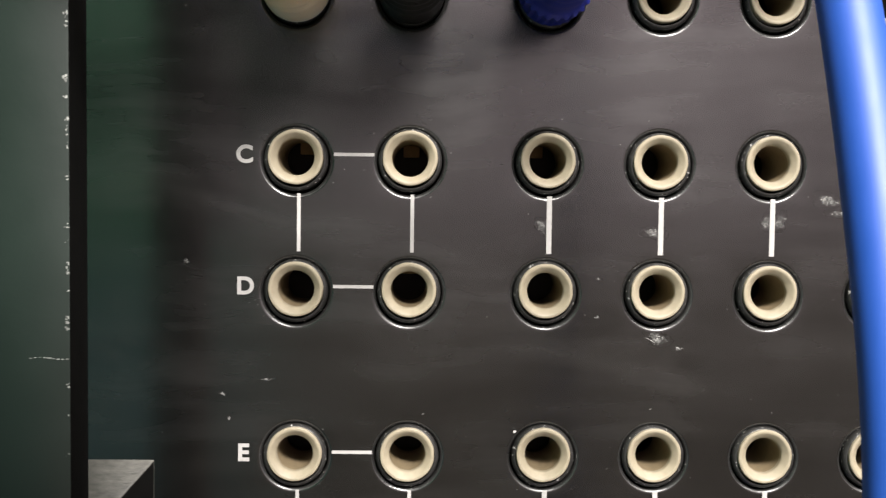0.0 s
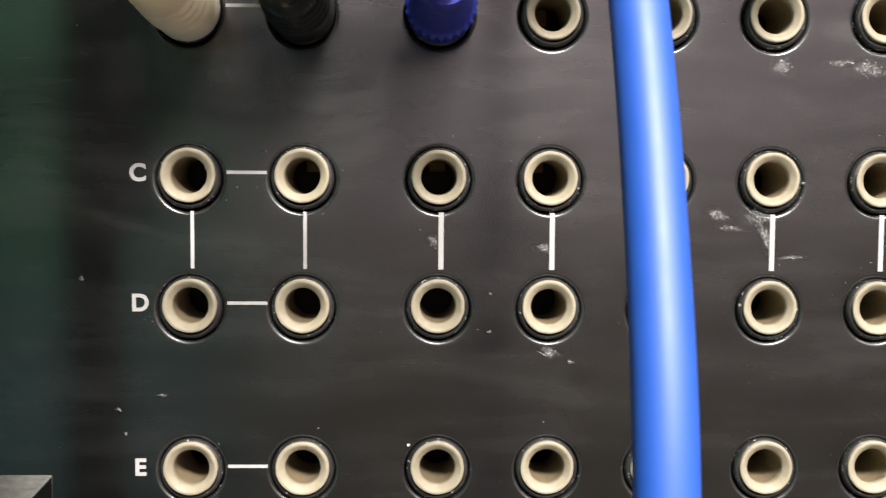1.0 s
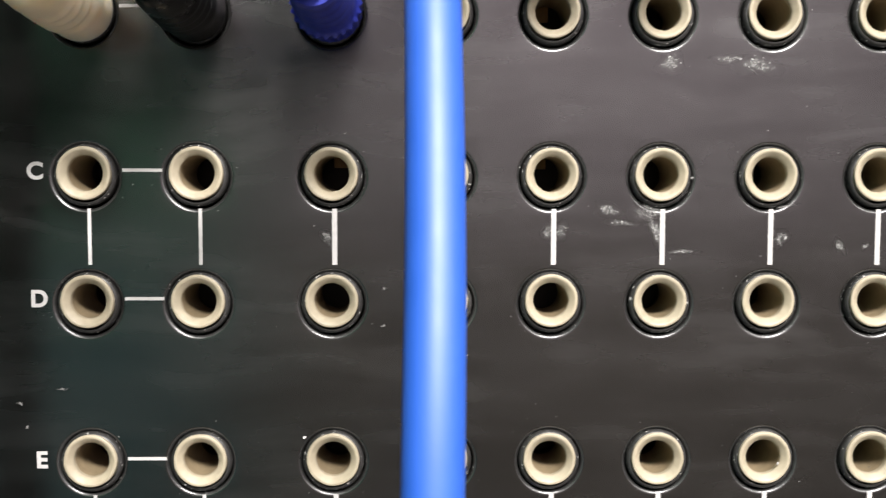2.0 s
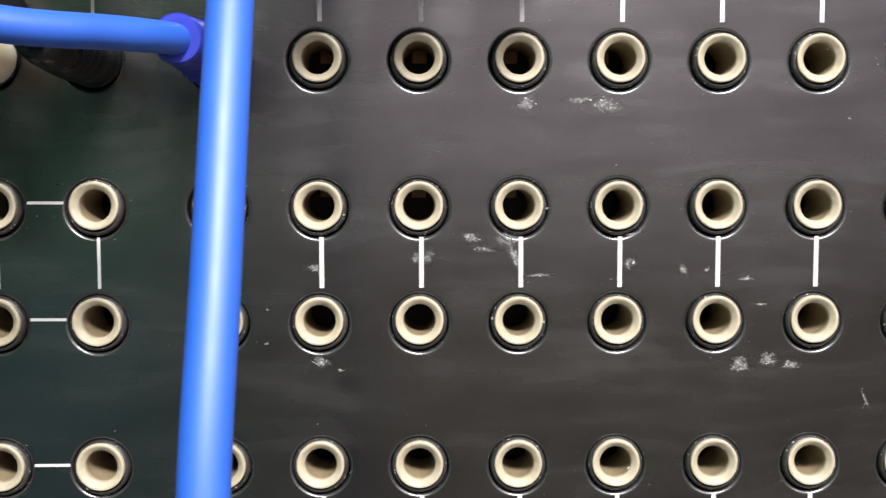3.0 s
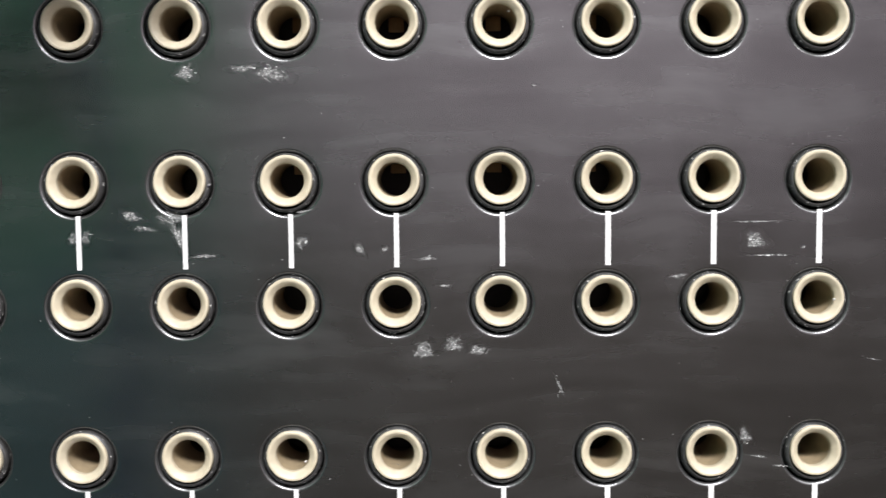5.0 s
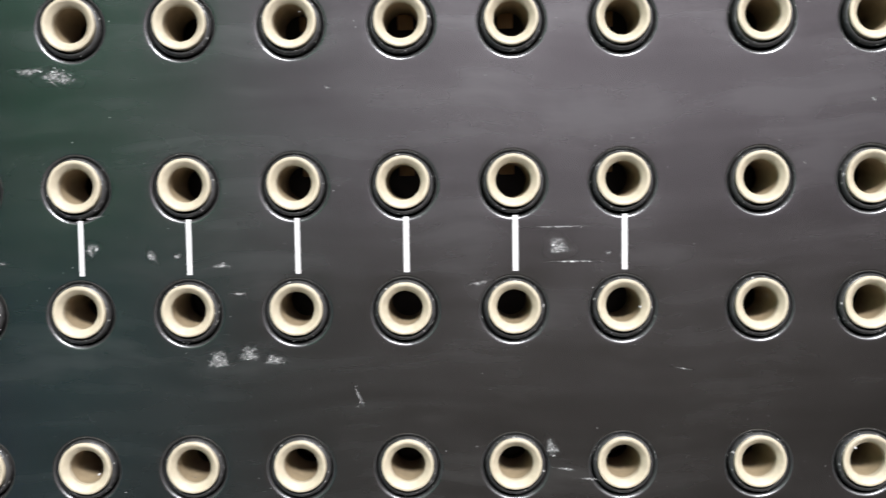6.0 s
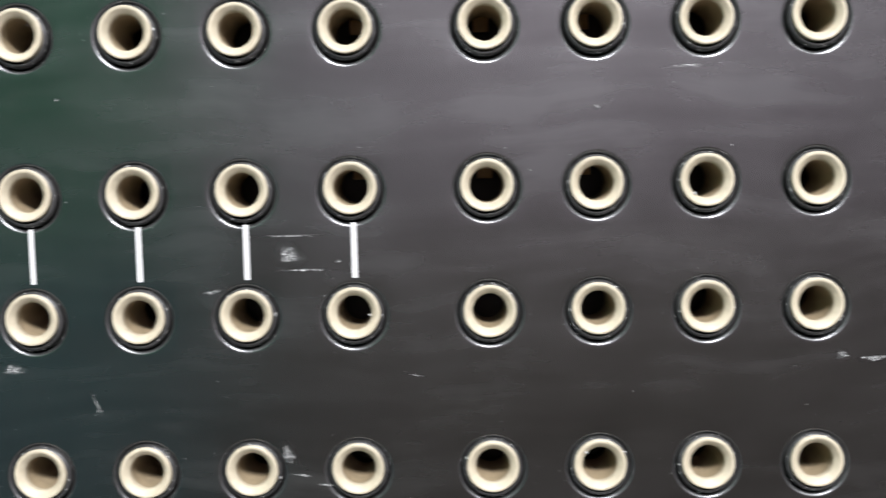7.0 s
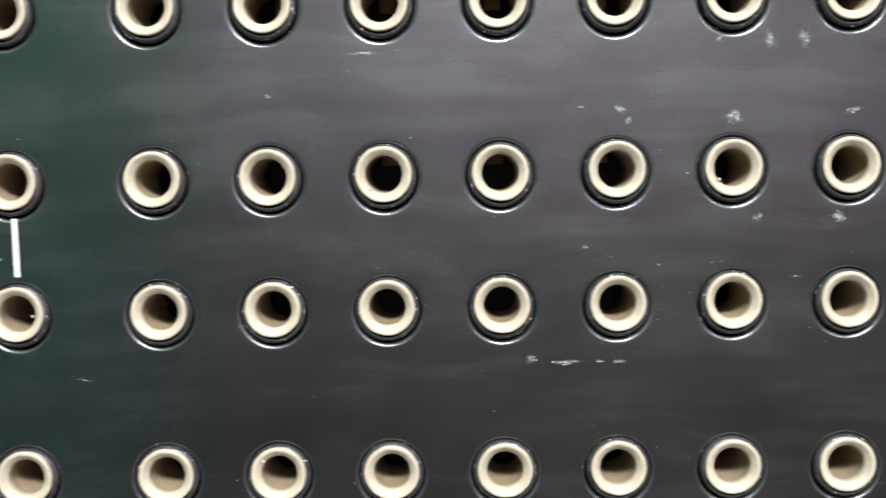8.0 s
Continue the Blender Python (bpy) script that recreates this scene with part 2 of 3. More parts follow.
# ---- room ----
def room():
    def slab(name, label, mat, *b):
        tagged(finish(name, box(bmesh.new(), *b), mat, smooth=False), label, "wall" if "wall" in name else name, kind="structure")
    slab("floor", "dull brown-grey vinyl floor", FLOOR, -0.55, 3.0, -2.6, 0.8, -0.1, 0)
    slab("ceiling", "off-white painted ceiling of the room", CEIL, -0.55, 3.0, -2.6, 0.8, CEILING, CEILING + 0.1)
    slab("wall_north", "plain grey-mauve wall behind the cabinet", WALL, -0.55, 3.0, 0.8, 0.9, 0, CEILING)
    slab("wall_south", "plain grey-mauve upper part of the wall", WALL, -0.55, 3.0, -2.7, -2.6, 1.08, CEILING)
    slab("wall_south_dado", "dull brown lower part of the wall", WALL_BROWN, -0.55, 3.0, -2.7, -2.6, 0, 1.08)
    slab("wall_east", "plain grey-mauve side wall of the room", WALL, 3.0, 3.1, -2.6, 0.8, 0, CEILING)
    slab("wall_west", "dark green upper part of the side wall", WALL_GREEN, -0.65, -0.55, -2.6, 0.8, 1.08, CEILING)
    slab("wall_west_dado", "teal-blue lower part of the side wall", WALL_BLUE, -0.65, -0.55, -2.6, 0.8, 0, 1.08)
    for x, y, watts in LAMPS:
        lamp = thing("ceiling_light", pose(x, y, CEILING), "square white fluorescent light fixed to the ceiling", "ceiling light", "ceiling lights")
        part("housing", box(bmesh.new(), -0.30, 0.30, -0.35, 0.35, -0.06, 0, 0.008), HOUSING, lamp, "white metal housing")
        part("diffuser", box(bmesh.new(), -0.285, 0.285, -0.33, 0.33, -0.072, -0.062, 0.003), DIFFUSER, lamp, "glowing white diffuser")
        data = bpy.data.lights.new("tube", "AREA")
        data.shape, data.size, data.size_y, data.energy, data.color = "RECTANGLE", 0.56, 0.62, watts, (1.0, 0.985, 0.985)
        ob = new("tube_light", data)
        ob.matrix_basis = pose(x, y, CEILING - 0.08)


def cabinet():
    cab = thing("rack_cabinet", pose(0, 0, 0), "tall dark green metal rack cabinet standing on the floor", "cabinet")
    part("body", box(bmesh.new(), -0.34, 0.60, 0.03, 0.55, 0, 2.05, 0.006), GREEN, cab)
    # the green upright standing proud of the panel, with its dark inner edge
    bm = bmesh.new()
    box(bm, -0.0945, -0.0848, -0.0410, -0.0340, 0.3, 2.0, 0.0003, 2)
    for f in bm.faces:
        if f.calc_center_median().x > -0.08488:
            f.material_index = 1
    for z in (0.3, 1.94):                                  # arms that carry the upright
        box(bm, -0.0943, -0.0850, -0.0340, 0.0320, z, z + 0.06, 0.0007)
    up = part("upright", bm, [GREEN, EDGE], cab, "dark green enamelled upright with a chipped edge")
    # chips of bare metal along the upright's corner
    rnd = random.Random(5)
    chips = [(18.1, .7), (16.1, .9), (15.1, .8), (14.4, .6), (7.6, 1.1), (5.5, .6), (2.7, .5), (1.6, .8), (.7, .5), (-.4, 1.0), (-4.7, .5), (-10.7, .5), (-12.7, .5), (-15.7, .7), (-16.6, .6),
             (-18.9, .4), (-22.2, .9), (-22.7, 1.0), (-23.8, .6), (-31, .5), (-34.7, .5), (-40, .4)]
    for z, ln in chips:
        bm = bmesh.new()
        for k in range(rnd.randint(2, 5)):
            blob(bm, -84.96 - abs(rnd.gauss(0, .22)), 41.02 + .002 * k, z + rnd.uniform(-.5, .5) * ln, rnd.uniform(.06, .24), ln * rnd.uniform(.10, .34), rnd, turn=rnd.uniform(-.5, .5))
        part("paint_chip", bm, CHIP, up, "bare metal chip in the enamel", smooth=False).location = (0, 0, Z0)
    bm = bmesh.new()                                       # the longer cross scratch
    for k in range(9):
        blob(bm, -89.8 + k * .58, 41.02 + .004 * k, -27.6 + .12 * math.sin(k * .7), rnd.uniform(.2, .45), rnd.uniform(.04, .12), rnd)
    part("paint_scratch", bm, CHIP, up, "pale scratch across the enamel", smooth=False).location = (0, 0, Z0)


def blob(bm, x, h, z, w, t, rnd, n=7, turn=0.0):
    """A small uneven flake lying h mm in front of the panel."""
    vs = []
    for i in range(n):
        a = 2 * math.pi * i / n
        r = rnd.uniform(0.55, 1.1)
        u, v = math.cos(a) * w * r, math.sin(a) * t * r
        vs.append(bm.verts.new(((x + u * math.cos(turn) - v * math.sin(turn)) * MM, -h * MM, (z + u * math.sin(turn) + v * math.cos(turn)) * MM)))
    bm.faces.new(vs)


def stroke(bm, x, h, z, length, width, turn, rnd):
    """A ragged smear: a thin bent ribbon of uneven width."""
    n = max(5, int(length / 0.22))
    left, right = [], []
    ph, amp = rnd.uniform(0, 6), rnd.uniform(.03, .12) * length * (abs(turn) > .02)
    for i in range(n + 1):
        t = i / n - .5
        v = amp * math.sin(ph + 2.5 * t) + rnd.uniform(-.03, .03)
        w = width * rnd.uniform(.25, 1.0) * (1.02 - (2 * t) ** 2)
        for side, row in ((1, left), (-1, right)):
            u, q = t * length, v + side * w
            row.append(bm.verts.new(((x + u * math.cos(turn) - q * math.sin(turn)) * MM, -h * MM, (z + u * math.sin(turn) + q * math.cos(turn)) * MM)))
    for i in range(n):
        if rnd.random() > .12:
            bm.faces.new((left[i], right[i], right[i + 1], left[i + 1]))


def powder(x, z, w, t, turn, rnd):
    """An uneven patch on the panel, full in the middle and thinning out to nothing at its rim (attribute 'cover')."""
    bm = bmesh.new()
    layer = bm.verts.layers.float.new("cover")
    n, rows = 14, []
    ph = rnd.uniform(0, 6.28)
    for k, cover in ((0.0, 1.0), (0.45, 0.85), (0.75, 0.5), (1.1, 0.0)):
        ring = []
        for i in range(n):
            a = 2 * math.pi * i / n
            q = k * (1 + .22 * math.sin(2 * a + ph) + .16 * math.sin(3 * a + 2 * ph))
            u, v = q * w * math.cos(a), q * t * math.sin(a)
            vert = bm.verts.new(((x + u * math.cos(turn * .3) - v * math.sin(turn * .3)) * MM, -0.000012, (z + u * math.sin(turn * .3) + v * math.cos(turn * .3)) * MM))
            vert[layer] = cover
            ring.append(vert)
            if not k:
                ring = [vert] * n
                break
        rows.append(ring)
    for inner, outer in zip(rows, rows[1:]):
        for i in range(n):
            j = (i + 1) % n
            bm.faces.new((inner[i], outer[i], outer[j]) if inner[i] is inner[j] else (inner[i], outer[i], outer[j], inner[j]))
    return bm


def hip_block():
    """The worn block in the panel's lower corner: a hipped bevel whose upper slope catches the light."""
    blk = thing("corner_block", at(-84.9, 0, -51.3), "worn grey metal corner block resting against the panel", "metal block")
    pts = [(0, 0, 0), (-60, 0, 0), (-60, 0, -60), (0, 0, -60), (-12, 9, -14), (-48, 9, -14), (-48, 9, -46), (-12, 9, -46)]
    bm = bmesh.new()
    v = [bm.verts.new((x * MM, -h * MM, z * MM)) for x, h, z in pts]
    for q in ((0, 1, 5, 4), (1, 2, 6, 5), (2, 3, 7, 6), (3, 0, 4, 7), (4, 5, 6, 7), (0, 3, 2, 1)):
        bm.faces.new([v[i] for i in q])
    # right slope coloured dark, standing in for the shade on that side
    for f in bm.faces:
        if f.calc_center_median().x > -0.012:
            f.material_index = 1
    bmesh.ops.bevel(bm, geom=list(bm.edges), offset=0.00018, segments=2, affect="EDGES", profile=0.5)
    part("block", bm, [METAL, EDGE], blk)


# ---- panel ----
X_LEFT, X_RIGHT, Z_LOW, Z_HIGH = -130.0, 430.0, -125.0, 125.0
DROP = 0.54                   # the clearance holes sit this much below the sockets
HOLE = [(6.36, 0.0), (6.26, 0.004), (6.10, 0.03), (5.90, 0.12), (5.72, 0.27), (5.62, 0.50), (5.60, 3.0)]      # radius, depth


def panel():
    pn = thing("patch_panel", at(0, 0, 0), "satin black patch panel with scuffs and rows of round sockets", "panel")
    bm = bmesh.new()
    half = 7.2
    zs = sorted({Z_LOW, Z_HIGH, *[z + s * half for z in ROW.values() for s in (-1, 1)]})
    xs = sorted({X_LEFT, X_RIGHT, *[x + s * half for x in COLUMNS for s in (-1, 1)]})
    rows_at = {(z - half, z + half) for z in ROW.values()}
    cols_at = {(x - half, x + half) for x in COLUMNS}
    quad = lambda a, b, c, d: bm.faces.new([bm.verts.new((x * MM, 0, z * MM)) for x, z in ((a, c), (b, c), (b, d), (a, d))])
    for z0, z1 in zip(zs, zs[1:]):
        if (z0, z1) not in rows_at:
            quad(X_LEFT, X_RIGHT, z0, z1)
            continue
        for x0, x1 in zip(xs, xs[1:]):
            if (x0, x1) not in cols_at:
                quad(x0, x1, z0, z1)
                continue
            cx, cz, n = (x0 + x1) / 2, (z0 + z1) / 2 - DROP, 64
            ring = []
            for i in range(n):
                a = 2 * math.pi * i / n
                c, s = math.cos(a), math.sin(a)
                k = half / max(abs(c), abs(s))
                ring.append(bm.verts.new(((cx + c * k) * MM, 0, (cz + DROP + s * k) * MM)))
            for step, (r, d) in enumerate(HOLE):
                nxt = [bm.verts.new(((cx + r * math.cos(2 * math.pi * i / n)) * MM, d * MM, (cz + r * math.sin(2 * math.pi * i / n)) * MM)) for i in range(n)]
                for i in range(n):
                    bm.faces.new((ring[i], ring[(i + 1) % n], nxt[(i + 1) % n], nxt[i])).material_index = int(step > 2)
                ring = nxt
    bmesh.ops.remove_doubles(bm, verts=bm.verts, dist=1e-7)
    me = bpy.data.meshes.new("face_plate")
    bm.to_mesh(me)
    bm.free()
    me.materials.append(PANEL)
    me.materials.append(RIM)
    me.shade_smooth()
    me.set_sharp_from_angle(angle=radians(60))
    plate = new("face_plate", me)
    plate.parent = pn
    bm = bmesh.new()
    box(bm, X_LEFT * MM, X_RIGHT * MM, 0.0295, 0.0315, Z_LOW * MM, Z_HIGH * MM)
    for x0, x1, z0, z1 in ((X_LEFT, X_LEFT + 2, Z_LOW, Z_HIGH), (X_RIGHT - 2, X_RIGHT, Z_LOW, Z_HIGH),
                           (X_LEFT + 2, X_RIGHT - 2, Z_LOW, Z_LOW + 2), (X_LEFT + 2, X_RIGHT - 2, Z_HIGH - 2, Z_HIGH)):
        box(bm, x0 * MM, x1 * MM, 0.0003, 0.0295, z0 * MM, z1 * MM)
    part("backing", bm, CORE, pn, smooth=False)

    # printed lines
    def bar(x0, x1, z0, z1, name="printed_line"):
        bm = bmesh.new()
        box(bm, x0 * MM, x1 * MM, -0.00006, 0.00002, z0 * MM, z1 * MM)
        part(name, bm, WHITE, pn, smooth=False)
    w = 0.43
    for i, x in enumerate(COLUMNS[:12]):
        x += 0.45 if i < 7 else 0.36
        ww = 0.30 if i < 2 else w if i < 7 else 0.44 if i < 9 else 0.49
        bar(x - ww, x + ww, -15.75, -6.0)
        bar(x - ww, x + ww, -66.0, -56.4)
        bar(x - ww, x + ww, 34.6, 44.0)
    for z in (28.5, 0.6, -21.65, -49.9):
        bar(-55.0, -48.2, z - 0.28, z + 0.28)
    # row letters
    for text, x, z in (("C", -71.35, -0.9), ("D", -71.25, -23.0), ("E", -71.0, -51.4)):
        cu = bpy.data.curves.new("row_letter", "FONT")
        cu.body, cu.size, cu.offset, cu.extrude = text, 4.05 * MM, 0.13 * MM, 0.05 * MM
        tmp = bpy.data.objects.new("tmp", cu)
        me = bpy.data.meshes.new_from_object(tmp)
        bpy.data.objects.remove(tmp)
        me.materials.clear()
        me.materials.append(WHITE)
        ob = new("row_letter", me)
        ob["label"] = "white printed letter " + text
        ob.parent = pn
        ob.matrix_basis = pose(x * MM, -0.00005, z * MM, 90, 0, 0)

    # scuffs and chips: x, z, half width, half height, flakes, lean
    marks = [(-19.9, -11, .7, 1.1, 7, .8), (-.5, -12, 1.5, .9, 8, .4), (.3, -30, 1.8, .9, 10, -.3), (3.9, -31.7, .6, .3, 3, 0), (20.8, -9.8, .9, 1.1, 8, .3), (18.4, -10, .9, .9, 6, .3),
             (-79.6, -17.6, .4, .5, 2, .3), (-73.4, -40, .5, .15, 2, -.4), (-72.4, -44.2, .25, .4, 2, 1.4), (-10, -19.9, .5, .2, 2, 0), (-10, -26.4, .3, .2, 2, 0),
             (39.5, 19.2, 2.1, 1.2, 16, .1), (49.6, 20, 2.4, .6, 10, 0), (54.6, 19.0, 2.6, 1.5, 18, -.5), (29, -6.2, 2.2, .8, 7, -.4), (31.4, -8.4, 2.0, .5, 6, -.5),
             (36.0, -6.4, 2.3, 1.6, 16, -.5), (37.3, -9.6, 1.1, 2.6, 16, 1.2), (42, -13.4, 2.0, .4, 5, .1), (20.8, -10.3, .8, .8, 5, .2), (59.4, -11, 1.0, 1.2, 9, .7),
             (81.2, -31.0, 2.3, 1.4, 18, .2), (86.6, -30.0, 2.2, 1.1, 10, .2), (91.2, -31.0, 2.2, .8, 9, .1), (69.9, -12.4, .6, 1.4, 5, 1.3), (74.4, -12.4, .5, .6, 3, 0),
             (82, -14.2, 1.5, .5, 4, .3), (85, -19.2, 1.2, .3, 3, .1), (106, -38, .22, 2.2, 3, 1.45), (141.4, -8.1, 4.6, .16, 9, 0), (141.2, -11.6, 2.4, 1.3, 12, .1),
             (144.2, -14.2, 4.4, .16, 9, 0), (149.8, -12.8, .5, .25, 3, .2), (127.5, -17.8, 1.5, .4, 4, .3), (139.8, -47.2, .9, 1.8, 8, 1.0), (142.4, -51.2, 1.8, .25, 5, -.45), (146.6, -53.0, 1.8, .2, 4, -.4),
             (101.4, 16.6, .5, .2, 2, 0), (211.3, 19.8, 2.4, .3, 8, .12), (247, 10.3, .6, .2, 3, 0), (253.3, 9.9, 1.2, .6, 8, -.3), (254.7, 7.9, .6, .5, 4, 0),
             (271.9, 8.4, 1.2, 1.3, 16, .5), (291.2, 8.9, 1.3, .5, 8, .1), (269.5, 20.9, .6, .5, 4, 0), (277.6, 20.5, .9, 1.2, 9, .8), (283.2, 20.6, 1.0, 1.3, 9, .6), (275.8, -8.2, .9, .6, 6, .2),
             (289.1, -8.5, 1.5, .8, 9, -.3), (247.4, -12.7, .5, .25, 3, 0), (259.5, -15.8, .4, .15, 2, 0), (238.3, -31.3, 1.2, .6, 8, 0), (244, -31.9, 2.4, .4, 12, .05), (249.6, -31.8, .9, .2, 4, 0), (253, -31.9, 1.1, .2, 5, 0),
             (163, -33.4, 1.3, .12, 2, -.5), (195.8, 13.1, .4, .3, 2, 0), (60, -5.5, 1.6, .2, 3, .3), (-66, -37.5, 1.0, .15, 2, .4), (282, -18.2, .7, .15, 2, .1)]
    rnd = random.Random(11)
    for x, z, w, h, n, lean in marks:
        part("scuff_patch", powder(x, z, w * 1.4, h * 1.5, lean, rnd), POWDER, pn, "chalky rubbed patch", smooth=False)
        bm = bmesh.new()
        for k in range(int(n * .8)):
            u, v = rnd.gauss(0, .45) * w, rnd.gauss(0, .45) * h
            e = rnd.uniform(.03, .10) * (1.7 if k % 6 == 0 else 1.0)
            blob(bm, x + u * math.cos(lean) - v * math.sin(lean) * .3, 0.022 + 0.0006 * k, z + v + u * math.sin(lean) * .3, e * rnd.uniform(1, 3), e, rnd, turn=lean + rnd.uniform(-.5, .5))
        for k in range(max(1, n // 4) if min(w, h) < .45 else n // 7):
            a, px, pz = lean + rnd.uniform(-.12, .12), x + rnd.gauss(0, .4) * w, z + rnd.gauss(0, .4) * h
            stroke(bm, px, 0.05 + 0.001 * k, pz, rnd.uniform(.7, 1.8) * max(w, h) * .8, rnd.uniform(.025, .06), a if lean else 0.0, rnd)
        part("scuff_mark", bm, SCUFF, pn, "pale scuff mark", smooth=False)
    # dust and crumbs of paint too small to pick apart
    dust = bmesh.new()
    for k in range(420):
        if k % 3:
            a = rnd.uniform(0, 6.28)
            q, d = rnd.choice(COLUMNS), rnd.uniform(6.7, 8.2)
            x, z = q + d * math.cos(a), rnd.choice(list(ROW.values())) + d * math.sin(a)
        else:
            x, z = rnd.uniform(-84, 300), rnd.uniform(-60, 40)
        e = rnd.uniform(.02, .07)
        blob(dust, x, 0.012, z, e * rnd.uniform(1, 4), e, rnd, n=6, turn=rnd.uniform(-.6, .6))
    tagged(part("dust", dust, SCUFF, pn, "fine pale dust specks on the black panel", smooth=False), kind="stuff")
    return pn


# ---- sockets ----
def sockets():
    def build(place, name="jack_socket"):
        s = thing(name, place, "round panel jack socket with black bezel and cream bushing", "socket", "jack sockets of the panel")
        part("bezel", lathe(bmesh.new(), [(4.66, -2.0), (4.66, 0.56), (4.72, 0.66), (4.84, 0.66), (5.04, 0.54), (5.22, 0.32), (5.32, 0.10), (5.35, -0.15), (5.35, -2.0)], 56, wobble=0.06), BEZEL, s, "worn black bezel ring").location = (0, 0, -0.00034)
        part("bushing", lathe(bmesh.new(), [(4.62, -2.0), (4.62, 1.04), (4.57, 1.19), (4.46, 1.27), (4.24, 1.30), (4.08, 1.26), (3.90, 1.13), (3.54, 0.80), (3.22, 0.50), (3.10, 0.30), (3.06, 0.0), (3.05, -0.60), (3.5, -0.60)], 56, wobble=0.06, seed=4), CREAM, s, "cream plastic bushing", crisp=24)
        part("bore_wall", lathe(bmesh.new(), [(3.5, -0.64), (3.08, -0.64), (3.06, -0.9), (3.02, -13.0), (3.4, -13.0)], 48), BORE_SHADE, s, "cream bore wall, coloured dark tan for its shade")
        part("core", lathe(bmesh.new(), [(3.4, -13.0), (3.5, -13.3), (5.5, -13.5), (5.5, -24.0), (0.01, -24.0)], 32), CORE, s, "dark bore of the socket")
        bm = bmesh.new()
        box(bm, -0.0015, 0.0015, 0.0200, 0.0206, 0.0012, 0.0042, 0.0002)
        part("contact", bm, BRASS, s, "dull brass contact blade")
        return s
    def nicks(seed):
        rnd = random.Random(seed)
        bm = bmesh.new()
        for _ in range(rnd.randint(4, 7)):
            a0, spread = rnd.uniform(0, 6.28), rnd.uniform(.05, .5)
            for _ in range(rnd.randint(2, 5)):
                a, e = a0 + rnd.gauss(0, spread), rnd.uniform(.018, .055)
                d = rnd.choice((5.12, 5.24, 5.72, 5.84)) + rnd.uniform(-.08, .08)
                blob(bm, d * math.cos(a), .42 if d < 5.5 else .03, d * math.sin(a) - .42, e * rnd.uniform(1, 3.5), e, rnd, n=6, turn=a + 1.57 + rnd.uniform(-.4, .4))
        return bm
    first = None
    rnd = random.Random(3)
    for key, z in ROW.items():
        for c, x in enumerate(COLUMNS, 1):
            place = at(x + rnd.uniform(-.08, .08), 0, z + rnd.uniform(-.08, .08)) @ pose(0, 0, 0, rnd.uniform(-.5, .5), 0, rnd.uniform(-.5, .5))
            if first is None:
                first = build(place)
                s = first
            else:
                s = copy_thing(first, place)
            for ch in s.children:
                if ch.name.startswith(("bezel", "bushing")):
                    ch.rotation_euler = (0, rnd.uniform(0, 6.28), 0)
            if (key, c) not in PLUGGED:
                part("edge_nicks", nicks(c * 7 + ord(key)), SCUFF, s, "pale nicks along the bezel's edge", smooth=False)
            if (key, c) in PLUGGED:
                s["label"] = "round panel jack socket hidden under a plug"
    # small white crumbs at some sockets
    for x, z in ((COLUMNS[11] + 2.9, ROW["D"] - .3), (COLUMNS[14] - 2.2, ROW["C"] - 2.2), (COLUMNS[17] - 2.4, ROW["C"] - 1.9), (COLUMNS[6] + 2.4, ROW["E"] - 1.0), (COLUMNS[16] - 4.7, ROW["B"] + 1.0), (COLUMNS[13] - 2.4, ROW["E"] + 2.3), (COLUMNS[5] + 5.3, ROW["C"] - .6), (COLUMNS[2] - 5.0, ROW["E"] + 4.0)):
        bm = bmesh.new()
        bmesh.ops.create_icosphere(bm, subdivisions=1, radius=0.00032)
        for v in bm.verts:
            v.co *= rnd.uniform(.6, 1.3)
        tagged(finish("crumb", bm, WHITE), "tiny white plastic crumb stuck in a socket", "crumb", "crumbs in the sockets").matrix_basis = at(x, 0.9, z)


# ---- plugs and patch cords ----
RIDGED = [(0.5, 0.75), (5.50, 0.75), (5.62, 1.1), (5.58, 2.2), (5.35, 3.6), (5.35, 6.6), (5.5, 9.5), (5.2, 10.2), (5.35, 11.2), (5.35, 12.2), (5.05, 12.9), (5.15, 14), (5.15, 15), (4.85, 15.6), (4.95, 16.6), (4.95, 17.6), (4.6, 18.2), (4.7, 19.4), (4.6, 22), (4.2, 25), (3.7, 27.5), (3.2, 28), (0.5, 28)]
RIBBED = [(0.5, 0.75), (5.35, 0.75), (5.45, 1.2), (5.2, 2.0), (5.1, 4.2), (5.25, 6.6), (5.45, 9.0), (5.3, 9.4), (5.0, 10.0), (4.8, 12), (4.7, 14.2), (4.9, 15), (4.6, 16), (4.5, 18), (4.7, 19), (4.3, 20), (4.2, 22.5), (4.4, 23.5), (4.0, 24.5), (3.95, 27), (4.15, 28), (4.1, 29.4), (3.7, 30), (2.4, 30), (0.5, 29.5)]


def cord(name, label, plugs, line, plug_mat, cable_mat, radius, profile, ribs=None):
    c = thing(name, pose(0, 0, Z0), label, "patch cord", "patch cords")
    for x, z, tilt_x, h in plugs:
        p = part("plug", lathe(bmesh.new(), profile, 112 if ribs else 48, ribs=ribs), plug_mat, c)
        p.matrix_basis = pose(x * MM, -h * MM, z * MM, tilt_x, 0, 0)
    part("cable", tube(bmesh.new(), line, radius), cable_mat, c)


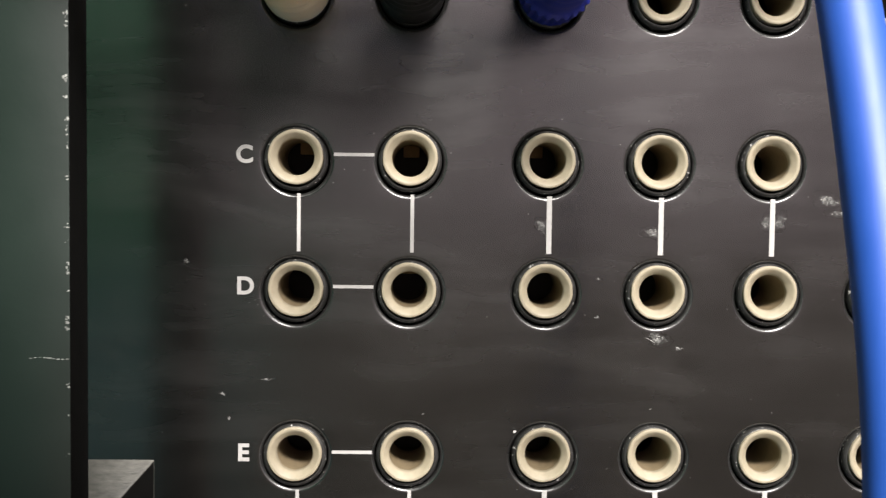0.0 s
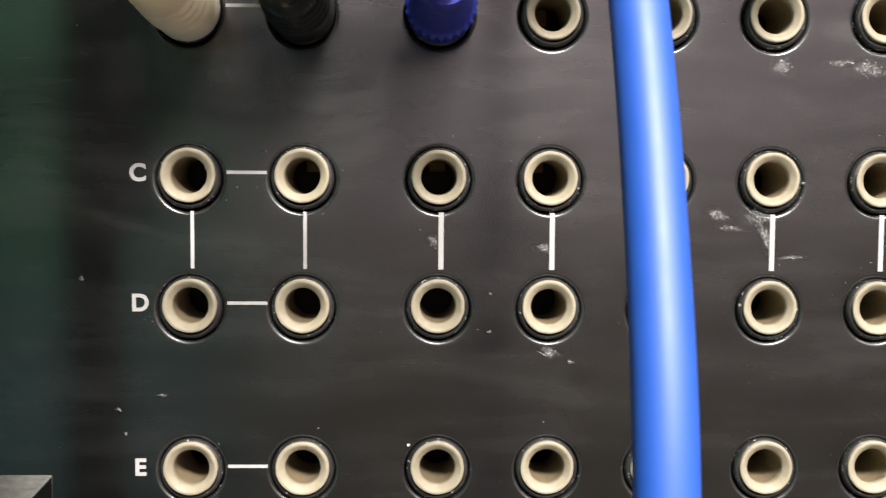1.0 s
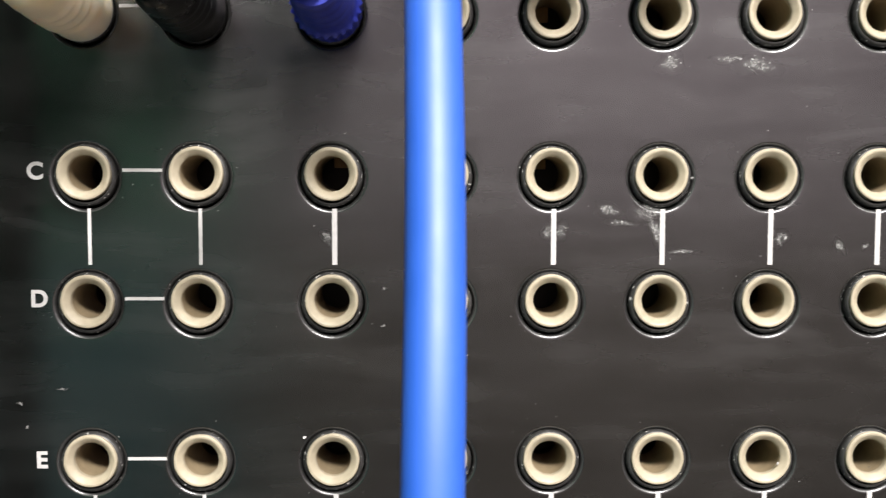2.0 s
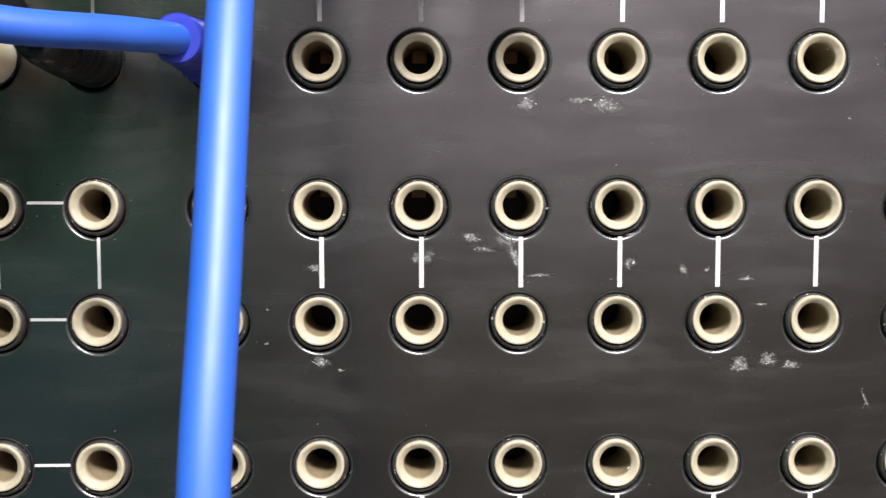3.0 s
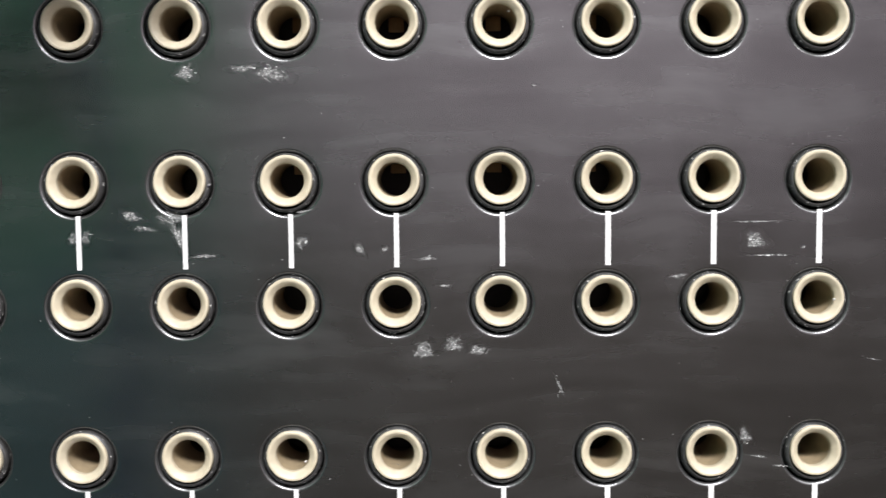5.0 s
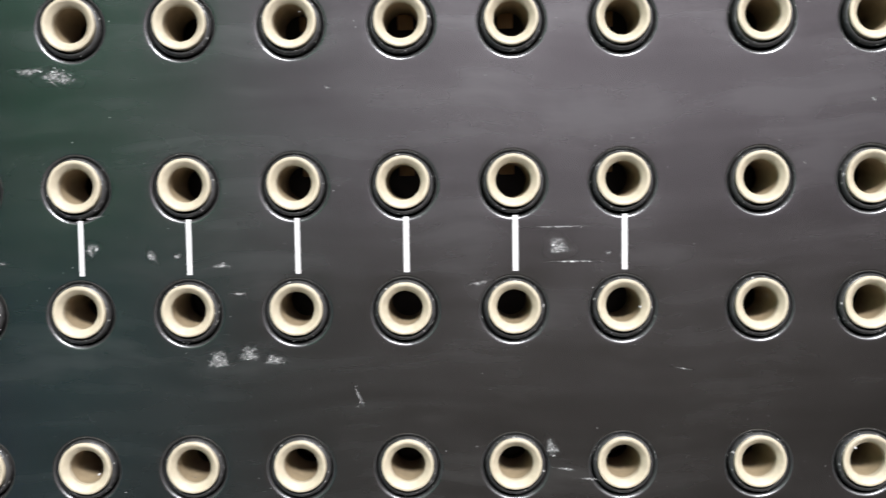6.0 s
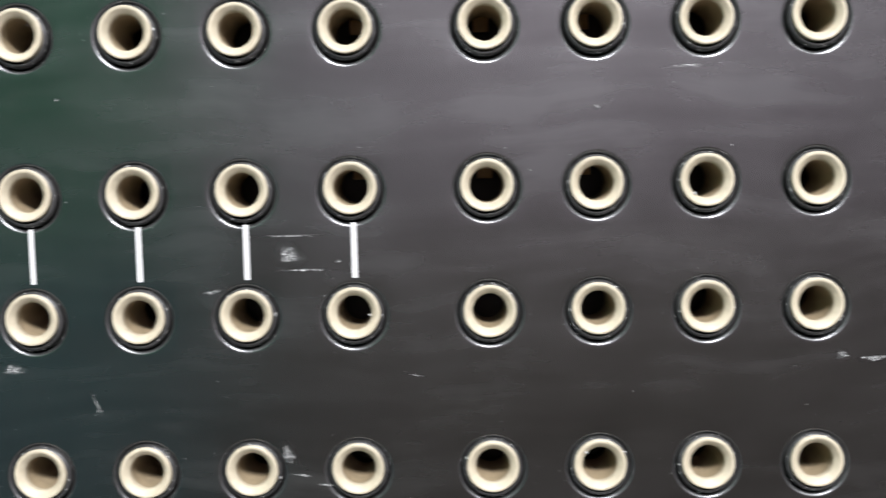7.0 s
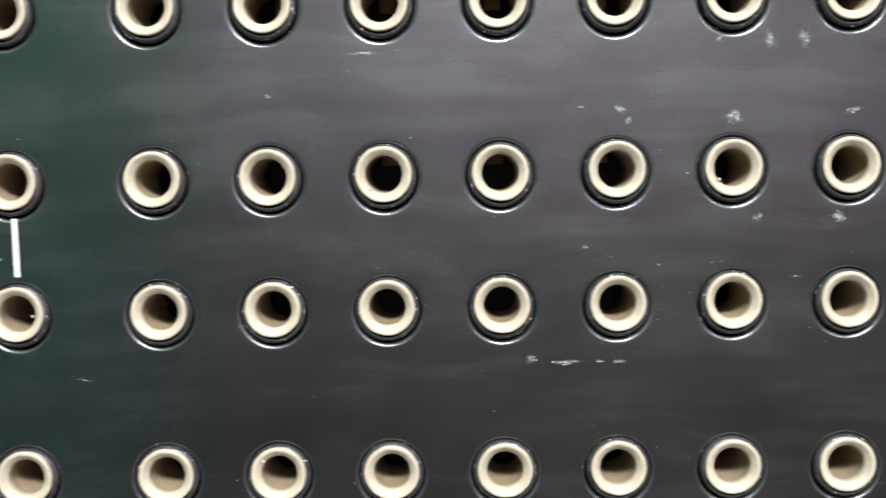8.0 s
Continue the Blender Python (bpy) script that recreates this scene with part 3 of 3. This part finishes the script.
def cords():
    cord("blue_patch_cord", "bright blue patch cord with ribbed plug pushed into the panel", [(COLUMNS[2], ROW["B"], 1.3, 0), (-58, 114, 0, 0)],
         [(COLUMNS[2], -27, 27.2), (-20, -32, 27.0), (-24.5, -41, 26.4), (-38, -55.5, 25.8), (-52, -62.5, 30), (-68, -64, 34), (-82, -64, 46), (-84, -66, 66), (-82, -72, 90), (-68, -76, 114), (-58, -58, 124), (-58, -38, 116), (-58, -27, 114)], BLUE, CABLE, 2.55, RIBBED, ribs=(2.0, 9.2, 24, 0.5))
    cord("blue_patch_cord", "bright blue patch cord hanging in front of the panel", [(0, 92, 0, 0), (0, -118, 0, 0)],
         [(0, -27, 92), (-.2, -38, 90), (-1, -52, 74), (-3.0, -61, 48), (-2.5, -74.6, 20), (-2.3, -84.3, -5), (-2.6, -91, -28), (-3, -92, -55), (-2, -80, -90), (-.5, -52, -112), (0, -36, -117), (0, -27, -118)], BLUE, CABLE, 2.75, RIBBED, ribs=(2.0, 9.2, 24, 0.5))
    # the free end hangs unseen at the left, placed to darken the panel's reflection
    cord("black_patch_cord", "black patch cord plugged into the panel, its other end hanging free", [(COLUMNS[1], ROW["B"], 0, 0), (-97, -15, -90, 108)],
         [(COLUMNS[1], -26, 27.85), (-42.8, -33, 30), (-46.5, -39.5, 40), (-53, -45, 52), (-58, -56, 66), (-68, -74, 82), (-82, -94, 84), (-93, -105, 68), (-97, -108, 44), (-97, -108, 12)], BLACK, BLACK, 2.5, RIDGED)
    # unseen second cord beside it, added to widen that dark reflection
    cord("black_patch_cord", "unseen black cord hanging free, added to darken the panel's reflection", [(-80, 112, 0, 0), (-106, -8, -90, 116)],
         [(-80, -26, 112), (-81, -40, 113), (-87, -66, 112), (-97, -94, 98), (-104, -110, 78), (-106, -116, 50), (-106, -116, 19)], BLACK, BLACK, 2.5, RIDGED)
    for c, colour, name in ((1, IVORY, "ivory"), (2, BLACK, "black"), (3, BLACK, "black"), (4, BLUE, "blue"), (5, BLACK, "black"), (6, BLACK, "black")):
        x, z, top = COLUMNS[c - 1], ROW["A"], 96 + 6 * (c % 3)
        cord(name + "_patch_cord", name + " patch cord looped between two rows of the panel", [(x, z, 0, 0), (x, top, 0, 0)],
             [(x, -26, z), (x - 1, -36, z + 2), (x - 3, -47, z + 12), (x - 3, -50, (z + top) / 2), (x - 2, -44, top - 9), (x - .5, -34, top - 1), (x, -26, top)], colour, CABLE if colour is BLUE else colour, 2.5, RIDGED)
    # black cords in long bights before the panel, unseen above the camera's view; added to darken its reflection
    for i in range(3):
        low, high, turn, out = 19.5 + 6 * i, 52 - 6 * i, -20 - 7 * i, 134 + i
        cord("black_patch_cord", "unseen black cord in a bight, added to darken the panel's reflection", [(-118, 70 + 17 * i, 0, 0), (-172 - 13 * i, -60 + 4 * i, -90, out)],
             [(-118, -26, 70 + 17 * i), (-119, -40, 70 + 17 * i), (-124, -80, 68 + 9 * i), (-118, -118, 60 + 2 * i), (-98, -out + 4, high + 2), (-70, -out, high), (turn - 12, -out, high - 1), (turn, -out, (low + high) / 2), (turn - 12, -out, low + 1), (-70, -out, low),
              (-110, -out, low + 1), (-158 - 11 * i, -out, low - 4), (-172 - 13 * i, -out, low - 24), (-172 - 13 * i, -out, -33 + 4 * i)], BLACK, BLACK, 2.6, RIDGED)
    cord("ivory_patch_cord", "ivory patch cord with ridged plug pushed into the panel", [(COLUMNS[0], ROW["B"], 0, 0), (COLUMNS[0] - 12, 106, 0, 0)],
         [(COLUMNS[0], -26, 27.85), (-62.8, -33, 30), (-67, -39.5, 40), (-73, -45, 52), (-72, -55, 64), (-69, -60, 82), (-72, -56, 100), (-74.5, -40, 107), (COLUMNS[0] - 12, -26, 106)], IVORY, IVORY, 2.5, RIDGED)


room()
cabinet()
hip_block()
panel()
cords()
sockets()
